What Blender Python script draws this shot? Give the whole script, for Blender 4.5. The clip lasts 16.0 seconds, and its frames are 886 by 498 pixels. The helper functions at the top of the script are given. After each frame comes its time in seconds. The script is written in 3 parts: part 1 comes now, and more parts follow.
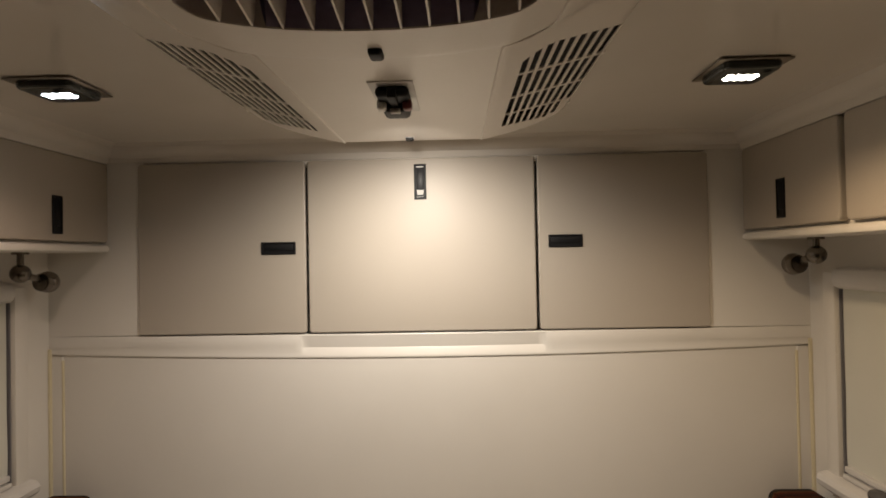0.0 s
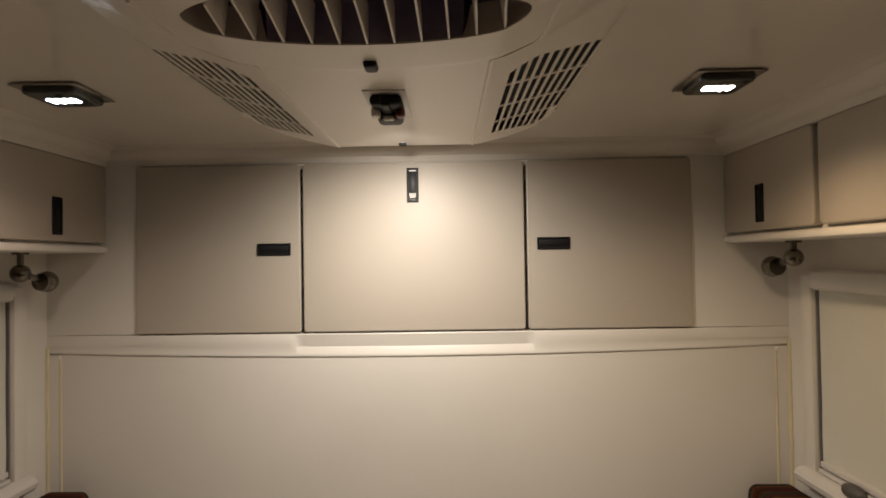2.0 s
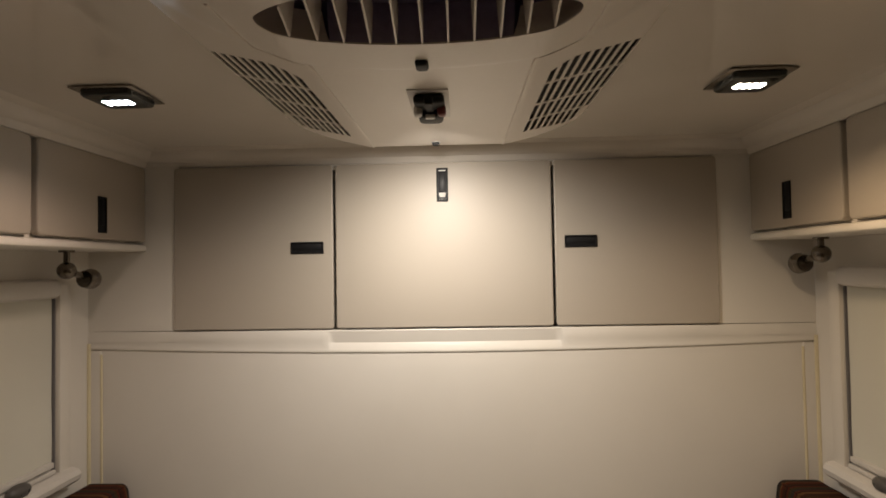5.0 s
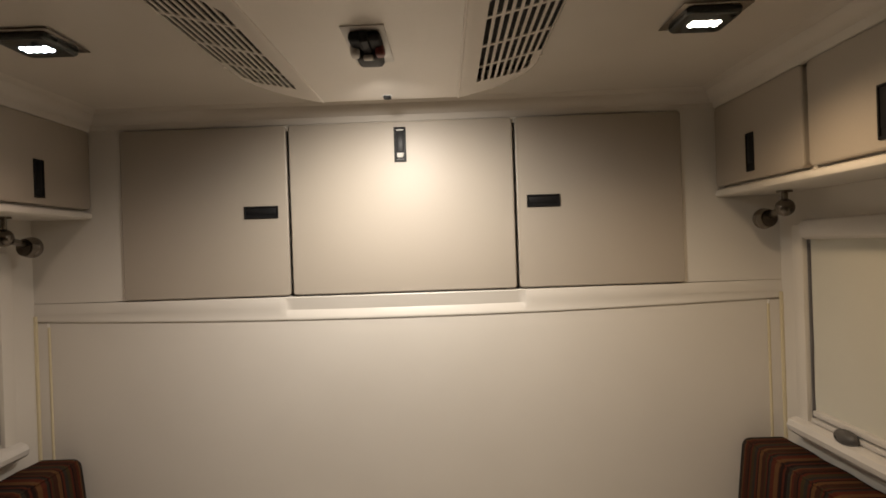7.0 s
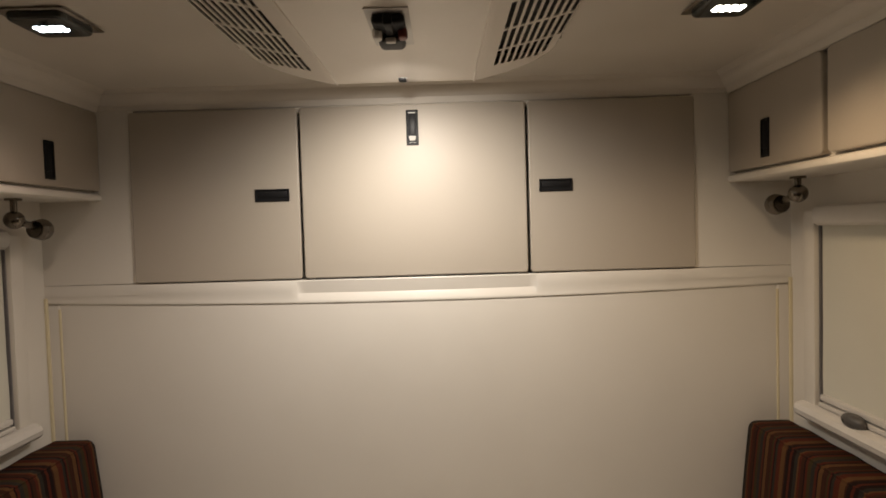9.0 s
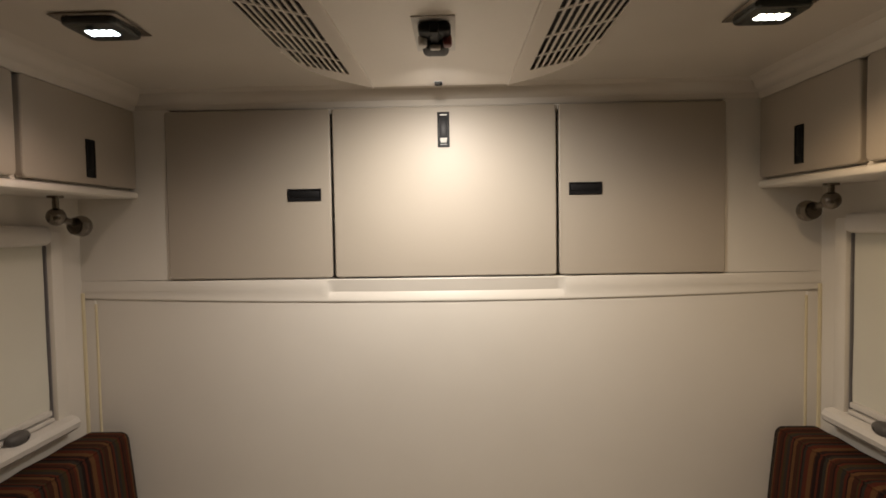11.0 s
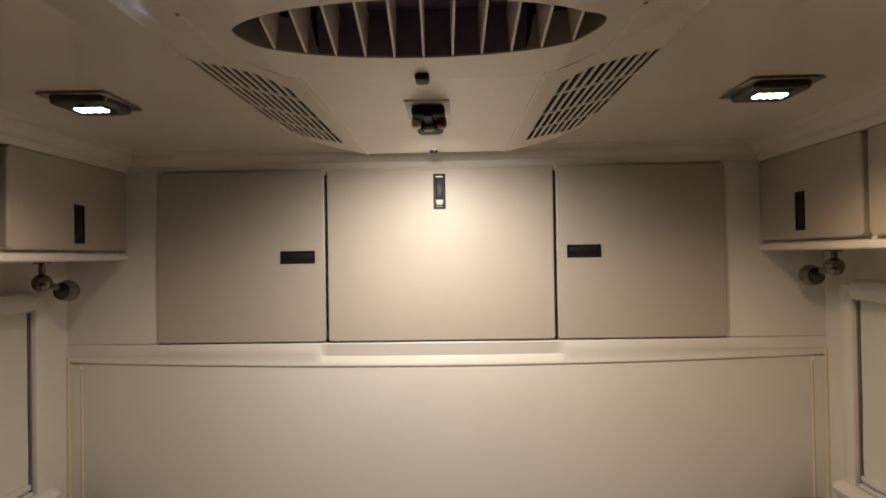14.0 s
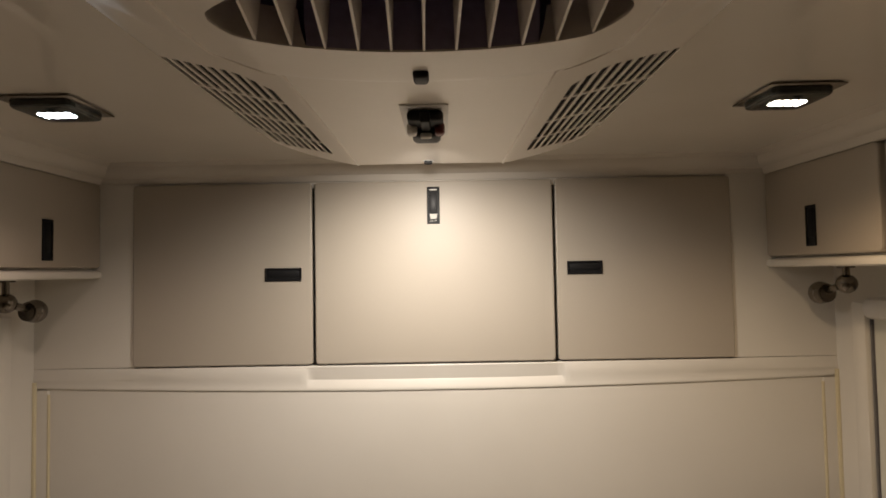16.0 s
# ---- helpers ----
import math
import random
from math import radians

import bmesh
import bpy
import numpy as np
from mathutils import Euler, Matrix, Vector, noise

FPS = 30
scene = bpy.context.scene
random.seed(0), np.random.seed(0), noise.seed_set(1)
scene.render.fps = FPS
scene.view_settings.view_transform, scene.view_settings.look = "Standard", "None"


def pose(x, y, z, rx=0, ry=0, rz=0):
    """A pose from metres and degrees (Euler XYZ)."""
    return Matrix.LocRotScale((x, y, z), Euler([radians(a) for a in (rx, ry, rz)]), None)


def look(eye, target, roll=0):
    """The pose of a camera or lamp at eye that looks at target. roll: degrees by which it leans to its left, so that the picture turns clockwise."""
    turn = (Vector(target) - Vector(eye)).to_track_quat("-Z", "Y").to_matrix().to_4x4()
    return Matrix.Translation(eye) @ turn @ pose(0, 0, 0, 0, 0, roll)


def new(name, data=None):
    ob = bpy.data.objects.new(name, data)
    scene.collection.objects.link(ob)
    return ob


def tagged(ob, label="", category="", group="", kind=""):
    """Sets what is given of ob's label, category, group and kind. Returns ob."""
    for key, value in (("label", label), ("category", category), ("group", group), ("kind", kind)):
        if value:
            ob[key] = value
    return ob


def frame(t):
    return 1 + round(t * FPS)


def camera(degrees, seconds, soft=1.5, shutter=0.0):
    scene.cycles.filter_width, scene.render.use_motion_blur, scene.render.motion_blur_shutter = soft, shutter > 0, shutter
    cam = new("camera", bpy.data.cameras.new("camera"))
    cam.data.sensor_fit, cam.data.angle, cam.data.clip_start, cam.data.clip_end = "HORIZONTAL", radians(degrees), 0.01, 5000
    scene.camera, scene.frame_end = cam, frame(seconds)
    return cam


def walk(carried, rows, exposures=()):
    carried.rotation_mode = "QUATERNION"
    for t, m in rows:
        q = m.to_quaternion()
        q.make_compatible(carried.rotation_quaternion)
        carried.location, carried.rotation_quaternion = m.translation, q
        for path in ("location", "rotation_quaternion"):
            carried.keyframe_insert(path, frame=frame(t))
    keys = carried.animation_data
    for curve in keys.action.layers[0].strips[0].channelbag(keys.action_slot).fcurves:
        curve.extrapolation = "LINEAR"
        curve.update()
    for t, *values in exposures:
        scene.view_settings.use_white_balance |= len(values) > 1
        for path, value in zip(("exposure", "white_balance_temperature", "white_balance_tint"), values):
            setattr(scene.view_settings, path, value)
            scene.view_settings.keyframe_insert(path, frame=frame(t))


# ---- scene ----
cam = camera(76.8, 16.0, soft=1.7)
PATH = [
    (0, (0.094, -1.415, 1.651), (0.04, 0.584, 1.678), -1.1),
    (0.5, (0.102, -1.423, 1.648), (0.063, 0.577, 1.684), -1.0),
    (1, (0.112, -1.434, 1.643), (0.077, 0.565, 1.684), -1.0),
    (1.5, (0.112, -1.444, 1.644), (0.081, 0.555, 1.683), -1.0),
    (2, (0.098, -1.454, 1.649), (0.07, 0.545, 1.684), -0.9),
    (2.5, (0.075, -1.461, 1.646), (0.054, 0.538, 1.682), -1.0),
    (3, (0.064, -1.475, 1.647), (0.019, 0.524, 1.691), -1.0),
    (3.5, (0.051, -1.484, 1.643), (-0.01, 0.514, 1.697), -1.1),
    (3.7, (0.048, -1.494, 1.644), (-0.022, 0.504, 1.701), -1.0),
    (5.8, (0.055, -1.461, 1.609), (-0.006, 0.538, 1.661), -1.1),
    (6, (0.068, -1.451, 1.603), (0.009, 0.548, 1.649), -1.2),
    (6.5, (0.1, -1.44, 1.584), (0.061, 0.559, 1.6), -1.6),
    (7, (0.118, -1.44, 1.573), (0.096, 0.56, 1.568), -2.0),
    (7.5, (0.131, -1.438, 1.581), (0.116, 0.561, 1.555), -2.2),
    (8, (0.117, -1.435, 1.575), (0.111, 0.565, 1.533), -2.1),
    (8.5, (0.095, -1.436, 1.574), (0.096, 0.564, 1.516), -1.9),
    (9, (0.077, -1.44, 1.581), (0.068, 0.559, 1.509), -1.7),
    (11.5, (0.024, -1.46, 1.6), (-0.032, 0.538, 1.514), -0.8),
    (12, (0.022, -1.467, 1.608), (-0.042, 0.53, 1.522), -0.7),
    (12.5, (0.022, -1.469, 1.624), (-0.044, 0.528, 1.536), -0.7),
    (13, (0.024, -1.453, 1.643), (-0.037, 0.545, 1.58), -0.7),
    (13.5, (0.027, -1.434, 1.669), (-0.027, 0.565, 1.643), -0.7),
    (14, (0.037, -1.423, 1.681), (-0.004, 0.576, 1.701), -0.9),
    (14.5, (0.035, -1.41, 1.684), (0.002, 0.589, 1.723), -0.9),
    (15, (0.032, -1.398, 1.686), (0.012, 0.601, 1.743), -0.9),
    (15.5, (0.027, -1.378, 1.69), (0.015, 0.621, 1.752), -1.0),
    (16, (0.022, -1.352, 1.684), (0.023, 0.647, 1.76), -1.0),
]
walk(cam, [(t, look(eye, target, roll)) for t, eye, target, roll in PATH])

# ---- world and lamps ----
world = bpy.data.worlds.new("night")
world.use_nodes = True
world.node_tree.nodes["Background"].inputs[0].default_value = (0.05, 0.06, 0.09, 1)
world.node_tree.nodes["Background"].inputs[1].default_value = 0.5
scene.world = world
scene.view_settings.exposure = 0.0

CEIL = 1.95        # underside of the ceiling
REAR = 0.012        # inner face of the rear wall beside the doors
LOW = 0.012         # inner face of the rear wall below the ledge
SIDE = 0.970        # inner face of each side wall
FRONT = -3.4
CAB = 0.81         # face of the side cabinets' doors


SPOT_AT = (-0.002, -0.430, 1.881)
beam = bpy.data.lights.new("spot_beam", "SPOT")
beam.energy, beam.color = 22.2, (1.0, 0.905, 0.800)
beam.spot_size, beam.spot_blend, beam.shadow_soft_size = radians(145), 1.0, 0.008
new("spot_beam", beam).matrix_world = look(SPOT_AT, (0.0, 0.0, 1.23))
DOWN = [(-0.570, -0.496), (0.560, -0.494)]
for (lx, ly), power, tint in zip(DOWN, (4.7, 7.7), ((1.0, 0.755, 0.595), (1.0, 0.715, 0.440))):
    beam = bpy.data.lights.new("downlight_beam", "SPOT")
    beam.energy, beam.color = power, tint
    beam.spot_size, beam.spot_blend, beam.shadow_soft_size = radians(150), 1.0, 0.014
    new("downlight_beam", beam).matrix_world = pose(lx, ly, CEIL - 0.035)


# ---- materials ----
def material(name, colour, rough=0.5, metal=0.0, scale=40.0, vary=0.06, bump=0.02, coat=0.0, stain=0.05, gloss=0.5):
    mat = bpy.data.materials.new(name)
    mat.use_nodes = True
    nt = mat.node_tree
    n, k = nt.nodes, nt.links
    b = n["Principled BSDF"]
    b.inputs["Metallic"].default_value = metal
    b.inputs["Specular IOR Level"].default_value = gloss
    b.inputs["Coat Weight"].default_value = coat
    b.inputs["Coat Roughness"].default_value = 0.08
    tc = n.new("ShaderNodeTexCoord")
    fine, wide = n.new("ShaderNodeTexNoise"), n.new("ShaderNodeTexNoise")
    fine.inputs["Scale"].default_value, fine.inputs["Detail"].default_value = scale, 6
    wide.inputs["Scale"].default_value, wide.inputs["Detail"].default_value = 3.5, 4
    k.new(tc.outputs["Object"], fine.inputs["Vector"])
    k.new(tc.outputs["Object"], wide.inputs["Vector"])
    mix = n.new("ShaderNodeMix")
    mix.data_type = "RGBA"
    mix.inputs["A"].default_value = (*[c * (1 - vary) for c in colour], 1)
    mix.inputs["B"].default_value = (*[min(1, c * (1 + vary)) for c in colour], 1)
    k.new(fine.outputs["Fac"], mix.inputs["Factor"])
    second = n.new("ShaderNodeMix")
    second.data_type, second.blend_type = "RGBA", "MULTIPLY"
    ramp = n.new("ShaderNodeValToRGB")
    ramp.color_ramp.elements[0].position, ramp.color_ramp.elements[1].position = 0.3, 0.62
    ramp.color_ramp.elements[0].color = (1 - 2 * stain, 1 - 2.2 * stain, 1 - 2.6 * stain, 1)
    ramp.color_ramp.elements[1].color = (1, 1, 1, 1)
    k.new(wide.outputs["Fac"], ramp.inputs["Fac"])
    second.inputs["Factor"].default_value = 1.0
    k.new(mix.outputs["Result"], second.inputs["A"])
    k.new(ramp.outputs["Color"], second.inputs["B"])
    k.new(second.outputs["Result"], b.inputs["Base Color"])
    r = n.new("ShaderNodeMapRange")
    r.inputs["To Min"].default_value, r.inputs["To Max"].default_value = rough * 0.85, min(1, rough * 1.15)
    k.new(wide.outputs["Fac"], r.inputs["Value"])
    k.new(r.outputs["Result"], b.inputs["Roughness"])
    if bump:
        bp = n.new("ShaderNodeBump")
        bp.inputs["Strength"].default_value, bp.inputs["Distance"].default_value = bump, 0.002
        k.new(fine.outputs["Fac"], bp.inputs["Height"])
        k.new(bp.outputs["Normal"], b.inputs["Normal"])
    return mat


def glowing(name, colour, strength):
    mat = bpy.data.materials.new(name)
    mat.use_nodes = True
    b = mat.node_tree.nodes["Principled BSDF"]
    b.inputs["Base Color"].default_value = (0.8, 0.8, 0.8, 1)
    b.inputs["Emission Color"].default_value = (*colour, 1)
    b.inputs["Emission Strength"].default_value = strength
    return mat


GELCOAT = material("white_gelcoat", (0.75, 0.712, 0.648), 0.38, scale=9, vary=0.02, bump=0.03, stain=0.015)
CEILING = material("glossy_ceiling_gelcoat", (0.67, 0.625, 0.56), 0.035, scale=7, vary=0.02, bump=0.03, stain=0.02)
LAMINATE = material("taupe_laminate", (0.435, 0.386, 0.322), 0.48, scale=420, vary=0.07, bump=0.08, stain=0.015)
CAULK = material("cream_caulk", (0.72, 0.64, 0.44), 0.45, scale=60, vary=0.06, bump=0.15)
PLASTIC = material("off_white_plastic", (0.83, 0.77, 0.70), 0.42, scale=160, vary=0.03, bump=0.06, stain=0.03)
SHROUD = material("glossy_off_white_plastic", (0.83, 0.775, 0.705), 0.30, scale=120, vary=0.02, bump=0.02, stain=0.02)
BLACK = material("black_plastic", (0.010, 0.010, 0.011), 0.5, scale=200, vary=0.2, bump=0.04, gloss=0.22)
PADDLE = material("dark_grey_latch_paddle", (0.025, 0.025, 0.027), 0.42, gloss=0.18, scale=200, vary=0.1, bump=0.02)
LIP = material("satin_metal_lip", (0.72, 0.70, 0.67), 0.4, metal=0.1, scale=200, vary=0.05, bump=0.02)
GRILLE_SHADE = material("near_black_grille_shade", (0.018, 0.015, 0.013), 0.75, scale=80, vary=0.2, bump=0.0)
INSIDE = material("brown_cabinet_lining", (0.15, 0.125, 0.10), 0.7, scale=80, vary=0.1, bump=0.0)
DUCT = material("blue_grey_duct_foam", (0.40, 0.36, 0.52), 0.7, scale=80, vary=0.2, bump=0.0)
CHROME = material("brushed_nickel", (0.20, 0.178, 0.152), 0.26, metal=1.0, scale=240, vary=0.08, bump=0.03)
BLIND = material("off_white_blind_cloth", (0.70, 0.69, 0.61), 0.85, scale=700, vary=0.05, bump=0.15, stain=0.03)
RAIL = material("white_rail_plastic", (0.68, 0.655, 0.62), 0.35, scale=120, vary=0.03, bump=0.03)
GREY = material("grey_latch_plastic", (0.085, 0.08, 0.077), 0.42, scale=150, vary=0.1, bump=0.05)
GAP_SHADE = material("mid_grey_gap_shade", (0.20, 0.19, 0.20), 0.5, scale=150, vary=0.1, bump=0.02)
RED = material("dull_red_plastic", (0.16, 0.03, 0.025), 0.4, scale=150, vary=0.1, bump=0.02)
FLOORING = material("brown_vinyl_floor", (0.20, 0.15, 0.11), 0.5, scale=60, vary=0.1, bump=0.2)
BEZEL = material("smoky_bezel_plate", (0.30, 0.27, 0.235), 0.16, metal=0.9, scale=90, vary=0.1, bump=0.0)
GLASS = material("lamp_bezel_glass", (0.02, 0.026, 0.024), 0.10, scale=90, vary=0.1, bump=0.0)
COOL = glowing("cool_led", (0.80, 0.90, 1.0), 26)
WARM = glowing("warm_led", (1.0, 0.93, 0.78), 26)


def striped_cloth():
    mat = bpy.data.materials.new("striped_cushion_cloth")
    mat.use_nodes = True
    nt = mat.node_tree
    n, k = nt.nodes, nt.links
    b = n["Principled BSDF"]
    b.inputs["Roughness"].default_value = 0.92
    b.inputs["Specular IOR Level"].default_value = 0.12
    tc, sep = n.new("ShaderNodeTexCoord"), n.new("ShaderNodeSeparateXYZ")
    k.new(tc.outputs["Object"], sep.inputs[0])
    wob = n.new("ShaderNodeTexNoise")
    wob.inputs["Scale"].default_value = 14
    k.new(tc.outputs["Object"], wob.inputs["Vector"])
    add = n.new("ShaderNodeMath")
    add.operation = "MULTIPLY_ADD"
    add.inputs[1].default_value = 0.004
    k.new(wob.outputs["Fac"], add.inputs[0])
    k.new(sep.outputs["Y"], add.inputs[2])
    rep = n.new("ShaderNodeMath")
    rep.operation = "MULTIPLY"
    rep.inputs[1].default_value = 1 / 0.19
    k.new(add.outputs[0], rep.inputs[0])
    fr = n.new("ShaderNodeMath")
    fr.operation = "FRACT"
    k.new(rep.outputs[0], fr.inputs[0])
    ramp = n.new("ShaderNodeValToRGB")
    cr = ramp.color_ramp
    cr.interpolation = "CONSTANT"
    rust, brown, olive, slate, tan, dark = (0.088, 0.020, 0.010), (0.046, 0.017, 0.009), (0.050, 0.035, 0.014), (0.032, 0.027, 0.021), (0.125, 0.058, 0.022), (0.018, 0.009, 0.007)
    seq = [rust, dark, brown, tan, rust, slate, dark, rust, olive, brown, tan, dark, rust, slate, olive, rust, dark, brown, rust, tan, slate, dark]
    rnd = random.Random(4)
    cuts = np.cumsum([0] + [rnd.choice((0.6, 0.9, 1.4, 1.9)) for _ in seq])
    for i, c in enumerate(seq):
        e = cr.elements[i] if i < 2 else cr.elements.new(min(0.995, cuts[i] / cuts[-1]))
        e.position = min(0.995, cuts[i] / cuts[-1])
        e.color = (*c, 1)
    k.new(fr.outputs[0], ramp.inputs["Fac"])
    weave = n.new("ShaderNodeTexNoise")
    weave.inputs["Scale"].default_value = 420
    k.new(tc.outputs["Object"], weave.inputs["Vector"])
    mul = n.new("ShaderNodeMix")
    mul.data_type, mul.blend_type = "RGBA", "MULTIPLY"
    mul.inputs["Factor"].default_value = 0.45
    k.new(ramp.outputs["Color"], mul.inputs["A"])
    k.new(weave.outputs["Fac"], mul.inputs["B"])
    k.new(mul.outputs["Result"], b.inputs["Base Color"])
    bp = n.new("ShaderNodeBump")
    bp.inputs["Strength"].default_value, bp.inputs["Distance"].default_value = 0.4, 0.002
    k.new(weave.outputs["Fac"], bp.inputs["Height"])
    k.new(bp.outputs["Normal"], b.inputs["Normal"])
    return mat


CLOTH = striped_cloth()


# ---- building helpers ----
def box(bm, x0, x1, y0, y1, z0, z1, bevel=0.0, segments=2):
    x0, x1, y0, y1, z0, z1 = min(x0, x1), max(x0, x1), min(y0, y1), max(y0, y1), min(z0, z1), max(z0, z1)
    verts = bmesh.ops.create_cube(bm, size=1, matrix=pose((x0 + x1) / 2, (y0 + y1) / 2, (z0 + z1) / 2) @ Matrix.Diagonal((x1 - x0, y1 - y0, z1 - z0, 1)))["verts"]
    if bevel:
        edges = list({e for v in verts for e in v.link_edges})
        bmesh.ops.bevel(bm, geom=edges, offset=bevel, segments=segments, profile=0.5, affect="EDGES")
    return bm


def plate(bm, axis, u0, u1, v0, v1, w0, w1, corner, bevel, segments=4):
    """A panel with rounded corners. axis: its normal, x or y; u runs along the other level axis, v along z, w through it."""
    u0, u1, w0, w1 = min(u0, u1), max(u0, u1), min(w0, w1), max(w0, w1)
    out = []
    for cu, cv, a0 in ((u1 - corner, v1 - corner, 0), (u0 + corner, v1 - corner, 90), (u0 + corner, v0 + corner, 180), (u1 - corner, v0 + corner, 270)):
        for i in range(segments + 1):
            a = radians(a0 + 90 * i / segments)
            out.append((cu + corner * math.cos(a), cv + corner * math.sin(a)))
    put = (lambda u, v, w: (w, u, v)) if axis == "x" else (lambda u, v, w: (u, w, v))
    a = [bm.verts.new(put(u, v, w0)) for u, v in out]
    b = [bm.verts.new(put(u, v, w1)) for u, v in out]
    fa, fb = bm.faces.new(a), bm.faces.new(b[::-1])
    for i in range(len(out)):
        j = (i + 1) % len(out)
        bm.faces.new((a[j], a[i], b[i], b[j]))
    bmesh.ops.recalc_face_normals(bm, faces=list(bm.faces))
    bmesh.ops.bevel(bm, geom=list(fa.edges) + list(fb.edges), offset=bevel, segments=2, profile=0.5, affect="EDGES")
    return bm


def sweep(bm, profile, stations, place, close=False):
    """Carries a profile of (a, b) along stations; place(station, a, b) gives the point."""
    rows = [[bm.verts.new(place(s, a, b)) for a, b in profile] for s in stations]
    n = len(profile)
    for r, q in zip(rows, rows[1:]):
        for i in range(n if close else n - 1):
            j = (i + 1) % n
            bm.faces.new((r[i], r[j], q[j], q[i]))
    if close:
        bm.faces.new(rows[0][::-1])
        bm.faces.new(rows[-1])
    bmesh.ops.recalc_face_normals(bm, faces=list(bm.faces))
    return bm


def mesh_of(bm, name, mat, smooth=True, angle=32):
    me = bpy.data.meshes.new(name)
    bm.to_mesh(me)
    bm.free()
    me.materials.append(mat)
    if smooth:
        me.shade_smooth()
        me.set_sharp_from_angle(angle=radians(angle))
    return me


def part(name, bm, mat, parent, label="", angle=32):
    ob = new(name, mesh_of(bm, name, mat, True, angle))
    ob.parent = parent
    return tagged(ob, label)


def solid(name, bm, mat, label, category, kind="", group=""):
    return tagged(new(name, mesh_of(bm, name, mat)), label, category, group, kind)


def thing(name, m, label, category, group="", kind=""):
    ob = new(name)
    ob.empty_display_size = 0.05
    ob.matrix_world = m
    return tagged(ob, label, category, group, kind)


# ---- the shell ----
bm = bmesh.new()
box(bm, -SIDE - 0.06, SIDE + 0.06, FRONT, 0.45, -0.06, 0.0)
solid("floor", bm, FLOORING, "brown vinyl trailer floor", "floor", "structure")

bm = bmesh.new()
box(bm, -SIDE - 0.06, SIDE + 0.06, FRONT, 0.45, CEIL, CEIL + 0.05)
solid("ceiling", bm, CEILING, "glossy white moulded fibreglass ceiling", "ceiling", "structure")

DOOR_B, DOOR_T = 1.463, 1.902
EDGE = 0.728
bm = bmesh.new()
for s in (-1, 1):
    box(bm, s * (EDGE - 0.012), s * (SIDE + 0.06), REAR - 0.005, 0.09, DOOR_B - 0.0006, CEIL)
box(bm, -EDGE + 0.012, EDGE - 0.012, REAR, 0.09, DOOR_T - 0.012, CEIL)
box(bm, -SIDE - 0.06, SIDE + 0.06, LOW, 0.09, 0.0, 1.405)
for s in (-1, 1):
    box(bm, s * 0.45, s * (SIDE + 0.06), LOW, 0.09, 1.405, 1.416)
box(bm, -SIDE - 0.06, SIDE + 0.06, 0.045, 0.09, 1.405, DOOR_B + 0.003)
for s in (-1, 1):
    box(bm, s * 0.272, s * 0.310, 0.040, 0.050, DOOR_B + 0.003, DOOR_T - 0.012)
box(bm, -SIDE - 0.06, SIDE + 0.06, 0.36, 0.42, 0.0, CEIL)
solid("wall_rear", bm, GELCOAT, "white fibreglass rear wall below and around the cabinets", "wall", "structure")

bm = bmesh.new()
box(bm, -SIDE - 0.06, SIDE + 0.06, FRONT - 0.06, FRONT, 0, CEIL)
solid("wall_front", bm, LAMINATE, "plain taupe wall closing the trailer", "wall", "structure")
for nm, s in (("wall_west", -1), ("wall_east", 1)):
    bm = bmesh.new()
    box(bm, s * SIDE, s * (SIDE + 0.06), FRONT, 0.45, 0, CEIL)
    solid(nm, bm, GELCOAT, "white fibreglass side wall with a covered window", "wall", "structure")


def bow(x):
    return (x / 0.97) ** 2


# moulded ledge under the rear doors, bowed a little, with a rounded nose
bm = bmesh.new()
NOSE = [(0.0078, 1.4045), (0.0072, 1.4010), (0.0080, 1.3975), (0.0100, 1.3960), (0.016, 1.3955)]
CREST = [(0.0200, 1.4595), (0.0050, 1.4585), (0.0040, 1.4560), (0.0132, 1.4225), (0.0122, 1.4205), (0.0098, 1.4100)] + NOSE
FLARE = [(0.0200, 1.4595), (0.0050, 1.4585), (0.0040, 1.4560), (0.0066, 1.4300), (0.0076, 1.4200), (0.0080, 1.4100)] + NOSE


def ledge_point(x, k, unused):
    f = min(1.0, max(0.0, (abs(x) - 0.306) / 0.008))
    (a0, b0), (a1, b1) = CREST[k], FLARE[k]
    a, b = a0 + (a1 - a0) * f, b0 + (b1 - b0) * f
    return (x, a + (0.003 if k < 3 else -0.001) * bow(x), b + (0.019 if b < 1.43 else 0.003) * bow(x))


half = [0.0, 0.06, 0.12, 0.18, 0.24, 0.29, 0.3059, 0.31, 0.3141, 0.33] + [0.36 + 0.061 * i for i in range(11)]
sweep(bm, [(k, 0) for k in range(len(CREST))], [-x for x in half[:0:-1]] + half, ledge_point)
solid("trim_ledge", bm, GELCOAT, "white moulded ledge with a rounded nose under the rear doors", "trim", "structure")

